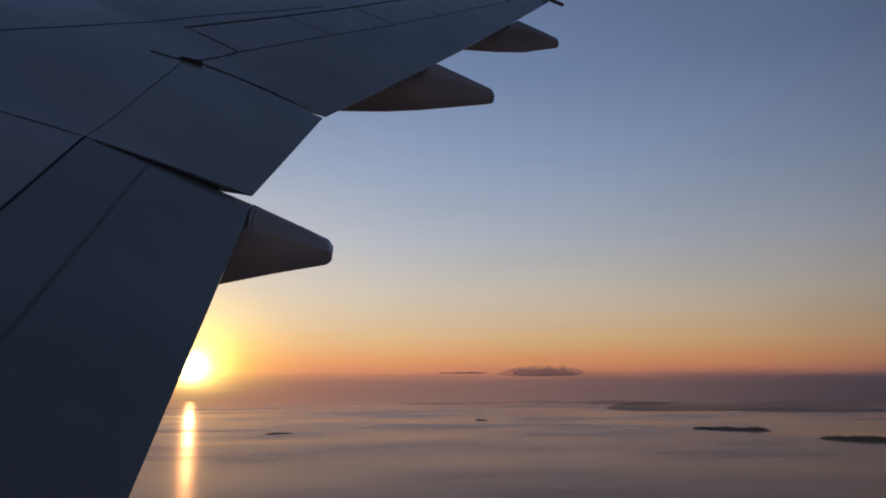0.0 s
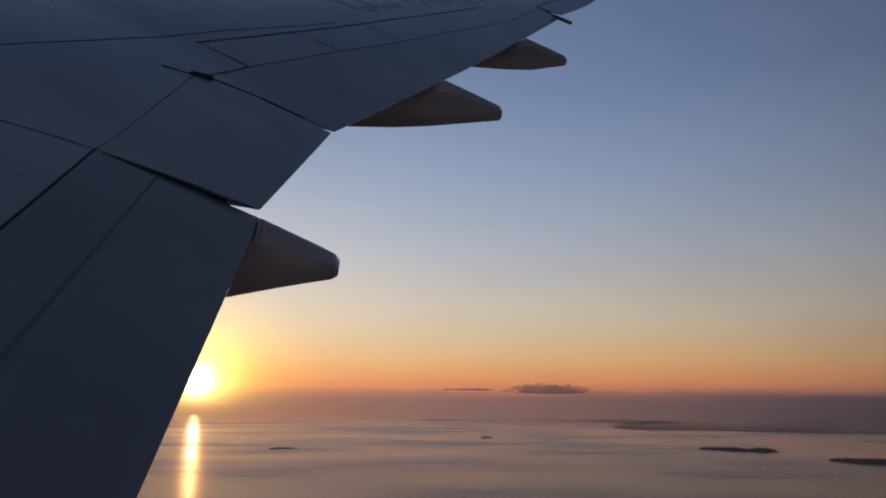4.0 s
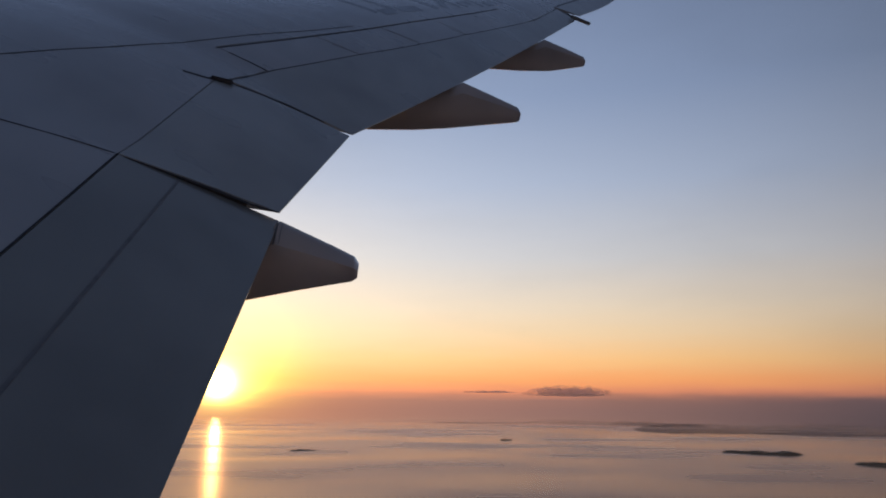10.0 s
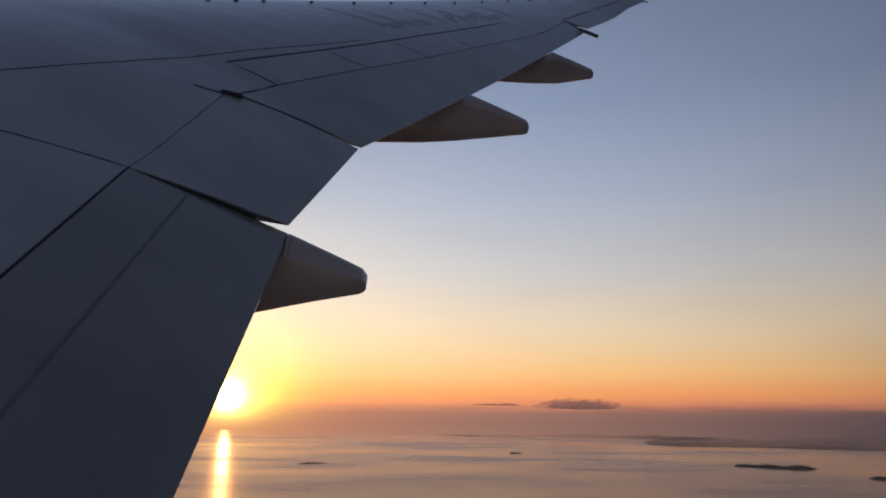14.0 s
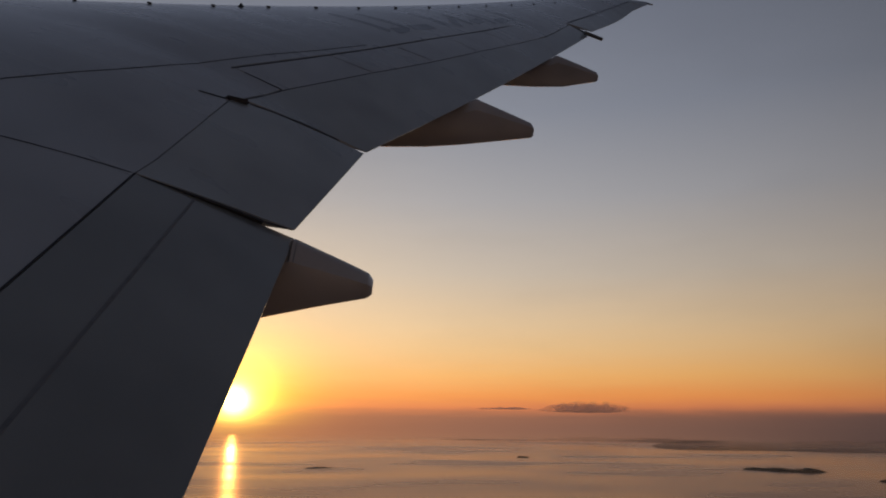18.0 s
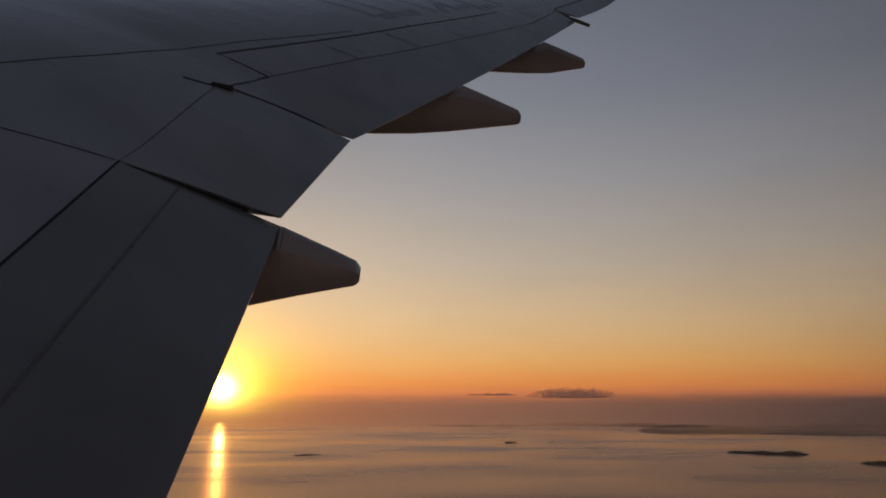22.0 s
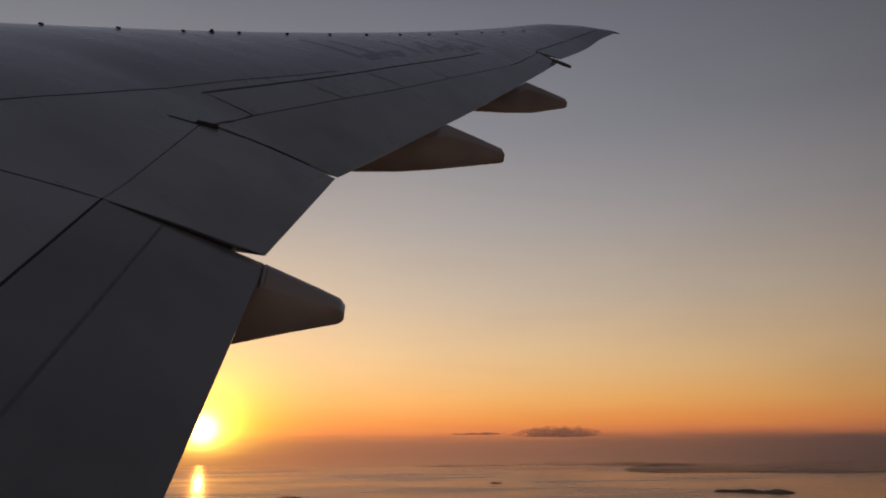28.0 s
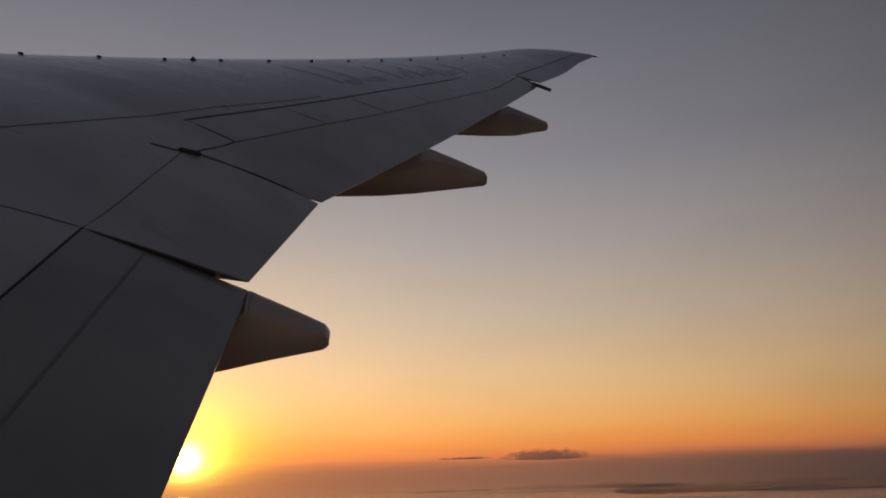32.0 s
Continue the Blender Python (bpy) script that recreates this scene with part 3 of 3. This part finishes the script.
part("navigation_light", rod_bm((9.42, 29.42, top_z(9.4, 29.42) - 0.02), (9.66, 29.56, top_z(9.45, 29.5) - 0.04), 0.035, 0.022, 12), METAL_AND_SHADE, wing, "dark lamp fitting at the wing tip")

# the marking on the outer wing: plain bars, long ones along the chord and short feet along the span
MARKS = [(13.72, -1.45, -0.28, 0.2), (14.42, -1.0, 0.08, 0.2), (16.0, 0.0, 0.95, 0.24), (17.0, 0.78, 1.5, 0.22), (18.0, 1.4, 2.15, 0.22), (19.3, 2.0, 2.8, 0.24)]
for y, x0, x1, width in MARKS:
    part("marking_bar", strip([(x0, y + 0.06), (x1, y - 0.06)], width, 9, dz=0.0025, depth=0.002), MARKING, wing)
for x0, y0, x1, y1 in ((-0.2, 13.8, 0.0, 14.25), (0.1, 14.55, 0.52, 15.3), (1.12, 16.25, 0.98, 16.8), (1.52, 17.2, 1.75, 17.75), (2.2, 18.2, 2.5, 18.9)):
    part("marking_bar", strip([(x0, y0), (x1, y1)], 0.24, 6, dz=0.0035, depth=0.002), MARKING, wing)

# ---- fuselage round the camera ----
FY, FZ, FR = -2.85, -0.45, 3.1


def shell(r, flip):
    bm = bmesh.new()
    xs = [-24, -12, -6, -3, -1.0, -0.42, 0.5, 1.0, 3, 8, 16]
    angles = sorted([math.asin((-0.24 - FZ) / FR), math.asin((0.50 - FZ) / FR)] + [math.radians(a) for a in range(-80, 272, 8) if not -2 < a < 20])
    rows = [[bm.verts.new((x, FY + r * math.cos(a), FZ + r * math.sin(a))) for a in angles] for x in xs]
    n = len(angles)
    ia = angles.index(math.asin((-0.24 - FZ) / FR))
    for i in range(len(xs) - 1):
        for j in range(n):
            if xs[i] == -0.42 and j == ia:
                continue
            k = (j + 1) % n
            f = (rows[i][j], rows[i + 1][j], rows[i + 1][k], rows[i][k])
            bm.faces.new(f if not flip else f[::-1])
    bm.faces.new(rows[0]), bm.faces.new(rows[-1])
    return bm


fuselage = part("fuselage", shell(FR, False), FUSELAGE_PAINT, airliner, "white painted body with a cabin window")
part("cabin_lining", shell(FR - 0.11, True), CABIN, fuselage)


def window_ring(x0, x1, z0, z1, rad, y0, y1, out_x, out_z):
    """A plate round a rounded opening."""
    bm = bmesh.new()
    pts = []
    for cx, cz, a0 in ((x1 - rad, z1 - rad, 0), (x0 + rad, z1 - rad, 90), (x0 + rad, z0 + rad, 180), (x1 - rad, z0 + rad, 270)):
        for i in range(10):
            a = math.radians(a0 + i * 10)
            pts.append((cx + rad * math.cos(a), cz + rad * math.sin(a), a))
    mx, mz = (x0 + x1) / 2, (z0 + z1) / 2
    loops = []
    for y in (y0, y1):
        inner = [bm.verts.new((x, y, z)) for x, z, a in pts]
        outer = []
        for x, z, a in pts:
            d = Vector((x - mx, z - mz))
            s = min(out_x / max(abs(d.x), 1e-6), out_z / max(abs(d.y), 1e-6))
            outer.append(bm.verts.new((mx + d.x * s, y, mz + d.y * s)))
        loops.append((inner, outer))
    n = len(pts)
    (ia, oa), (ib, ob) = loops
    for i in range(n):
        j = (i + 1) % n
        bm.faces.new((ia[i], oa[i], oa[j], ia[j]))
        bm.faces.new((ib[i], ib[j], ob[j], ob[i]))
        bm.faces.new((ia[i], ia[j], ib[j], ib[i]))
        bm.faces.new((oa[i], ob[i], ob[j], oa[j]))
    bmesh.ops.recalc_face_normals(bm, faces=bm.faces)
    return bm


part("window_surround", window_ring(-0.06, 0.335, -0.104, 0.345, 0.09, 0.045, 0.065, 0.57, 0.44), CABIN, fuselage, "cream plastic cabin window surround")
part("window_gasket", window_ring(-0.053, 0.33, -0.100, 0.335, 0.09, 0.072, 0.080, 0.26, 0.25), RUBBER_AND_SHADE, fuselage, "black rubber window gasket")

pane = part("window_pane", box_bm((0.46, 0.004, 0.5), Matrix.Translation((0.1413, 0.086, 0.1215)), 0.001), GLASS, fuselage, "clear acrylic cabin window pane")
pane.visible_shadow = False

# ---- sea, islands, clouds ----
def sea_sheet():
    bm = bmesh.new()
    rs = [0, 200, 500, 1000, 1600, 2300, 3100, 4000, 4850]
    rings = [[bm.verts.new((r * math.sin(math.tau * i / 96), r * math.cos(math.tau * i / 96), 0)) for i in range(96)] for r in rs[1:]]
    c = bm.verts.new((0, 0, 0))
    for i in range(96):
        j = (i + 1) % 96
        bm.faces.new((c, rings[0][j], rings[0][i]))
        for a, b in zip(rings, rings[1:]):
            bm.faces.new((a[i], a[j], b[j], b[i]))
    bmesh.ops.recalc_face_normals(bm, faces=bm.faces)
    return bm


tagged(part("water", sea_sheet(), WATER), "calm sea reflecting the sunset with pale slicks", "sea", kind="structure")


def island(az0, az1, el, height, depth, seed, label, bays=5, mat=None):
    """A low wooded island across the bearings az0 to az1, at the depression el."""
    dist = ALTITUDE / math.tan(radians(-el))
    a = radians((az0 + az1) / 2)
    half = dist * math.tan(radians(az1 - az0) / 2)
    rnd = random.Random(seed)
    ph = [rnd.uniform(0, 6.28) for _ in range(8)]
    bm = bmesh.new()
    n, m = 130, 13
    grid = []
    for i in range(n):
        u = -1 + 2 * i / (n - 1)
        env = max(0.0, 1 - abs(u) ** 4.0) ** 0.45
        env *= 0.84 + 0.16 * math.sin(bays * u + ph[0]) * math.sin(2.3 * u + ph[1])
        row = []
        for j in range(m):
            v = -1 + 2 * j / (m - 1)
            h = height * env * max(0.0, 1 - v * v) * (0.85 + 0.14 * math.sin(9 * u + ph[2]) + 0.25 * noise.noise((u * 14, v * 3, seed)) + 0.18 * noise.noise((u * 47, v * 9, seed)))
            shift = depth * 0.35 * math.sin(3 * u + ph[3])
            row.append(bm.verts.new((u * half, v * depth * (0.15 + env) + shift, max(h, 0) - 0.6)))
        grid.append(row)
    for i in range(n - 1):
        for j in range(m - 1):
            bm.faces.new((grid[i][j], grid[i + 1][j], grid[i + 1][j + 1], grid[i][j + 1]))
    bmesh.ops.recalc_face_normals(bm, faces=bm.faces)
    ob = part("island", bm, mat or LAND)
    ob.matrix_world = Matrix.Translation((dist * math.sin(a), dist * math.cos(a), 0)) @ pose(0, 0, 0, 0, 0, -math.degrees(a))
    return tagged(ob, label, "island", "islands in the bay")


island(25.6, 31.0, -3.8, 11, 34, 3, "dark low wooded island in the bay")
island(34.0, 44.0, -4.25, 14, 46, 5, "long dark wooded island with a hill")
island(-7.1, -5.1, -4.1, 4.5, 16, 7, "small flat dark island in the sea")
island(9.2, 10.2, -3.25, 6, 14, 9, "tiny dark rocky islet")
island(3.0, 12.5, -1.95, 6, 90, 13, "distant thin strip of land", 5, FAR_LAND)
island(11.0, 24.5, -1.9, 17, 200, 11, "distant hazy strip of land", 5, FAR_LAND)
island(21.0, 54.0, -2.12, 32, 560, 15, "distant low coast in evening haze", 9, FAR_LAND)


def cloud(az0, az1, el0, height, seed, label):
    dist = 4600.0
    a = radians((az0 + az1) / 2)
    half = dist * math.tan(radians(az1 - az0) / 2)
    bm = bmesh.new()
    n, m = 120, 14
    rings = []
    for i in range(n):
        u = -0.999 + 1.998 * i / (n - 1)
        swell = 0.6 + 0.5 * noise.noise((u * 2.2, seed + 0.4, 0.3)) + 0.24 * noise.noise((u * 6.3, seed + 0.4, 3.3)) + 0.09 * noise.noise((u * 17, seed + 0.4, 7.3))
        h = height * (1 - abs(u) ** 2.2) * max(0.06, swell)
        ring = []
        for j in range(m):
            th = math.tau * j / m
            z = math.sin(th)
            lump = 1 + 0.1 * noise.noise((u * 12, th, seed + 0.2))
            ring.append(bm.verts.new((u * half, 90 * math.cos(th) * lump, h * (z * lump if z > 0 else 0.22 * z))))
        rings.append(ring)
    loft(bm, rings)
    ob = part("cloud", bm, VAPOUR)
    ob.matrix_world = Matrix.Translation((dist * math.sin(a), dist * math.cos(a), ALTITUDE + dist * math.tan(radians(el0)))) @ pose(0, 0, 0, 0, 0, -math.degrees(a))
    return tagged(ob, label, "cloud", "clouds over the haze")


cloud(10.6, 18.4, 0.3, 92, 2, "flat mauve cloud on the haze top")
cloud(6.0, 10.8, 0.4, 26, 4, "thin mauve wisp of cloud")
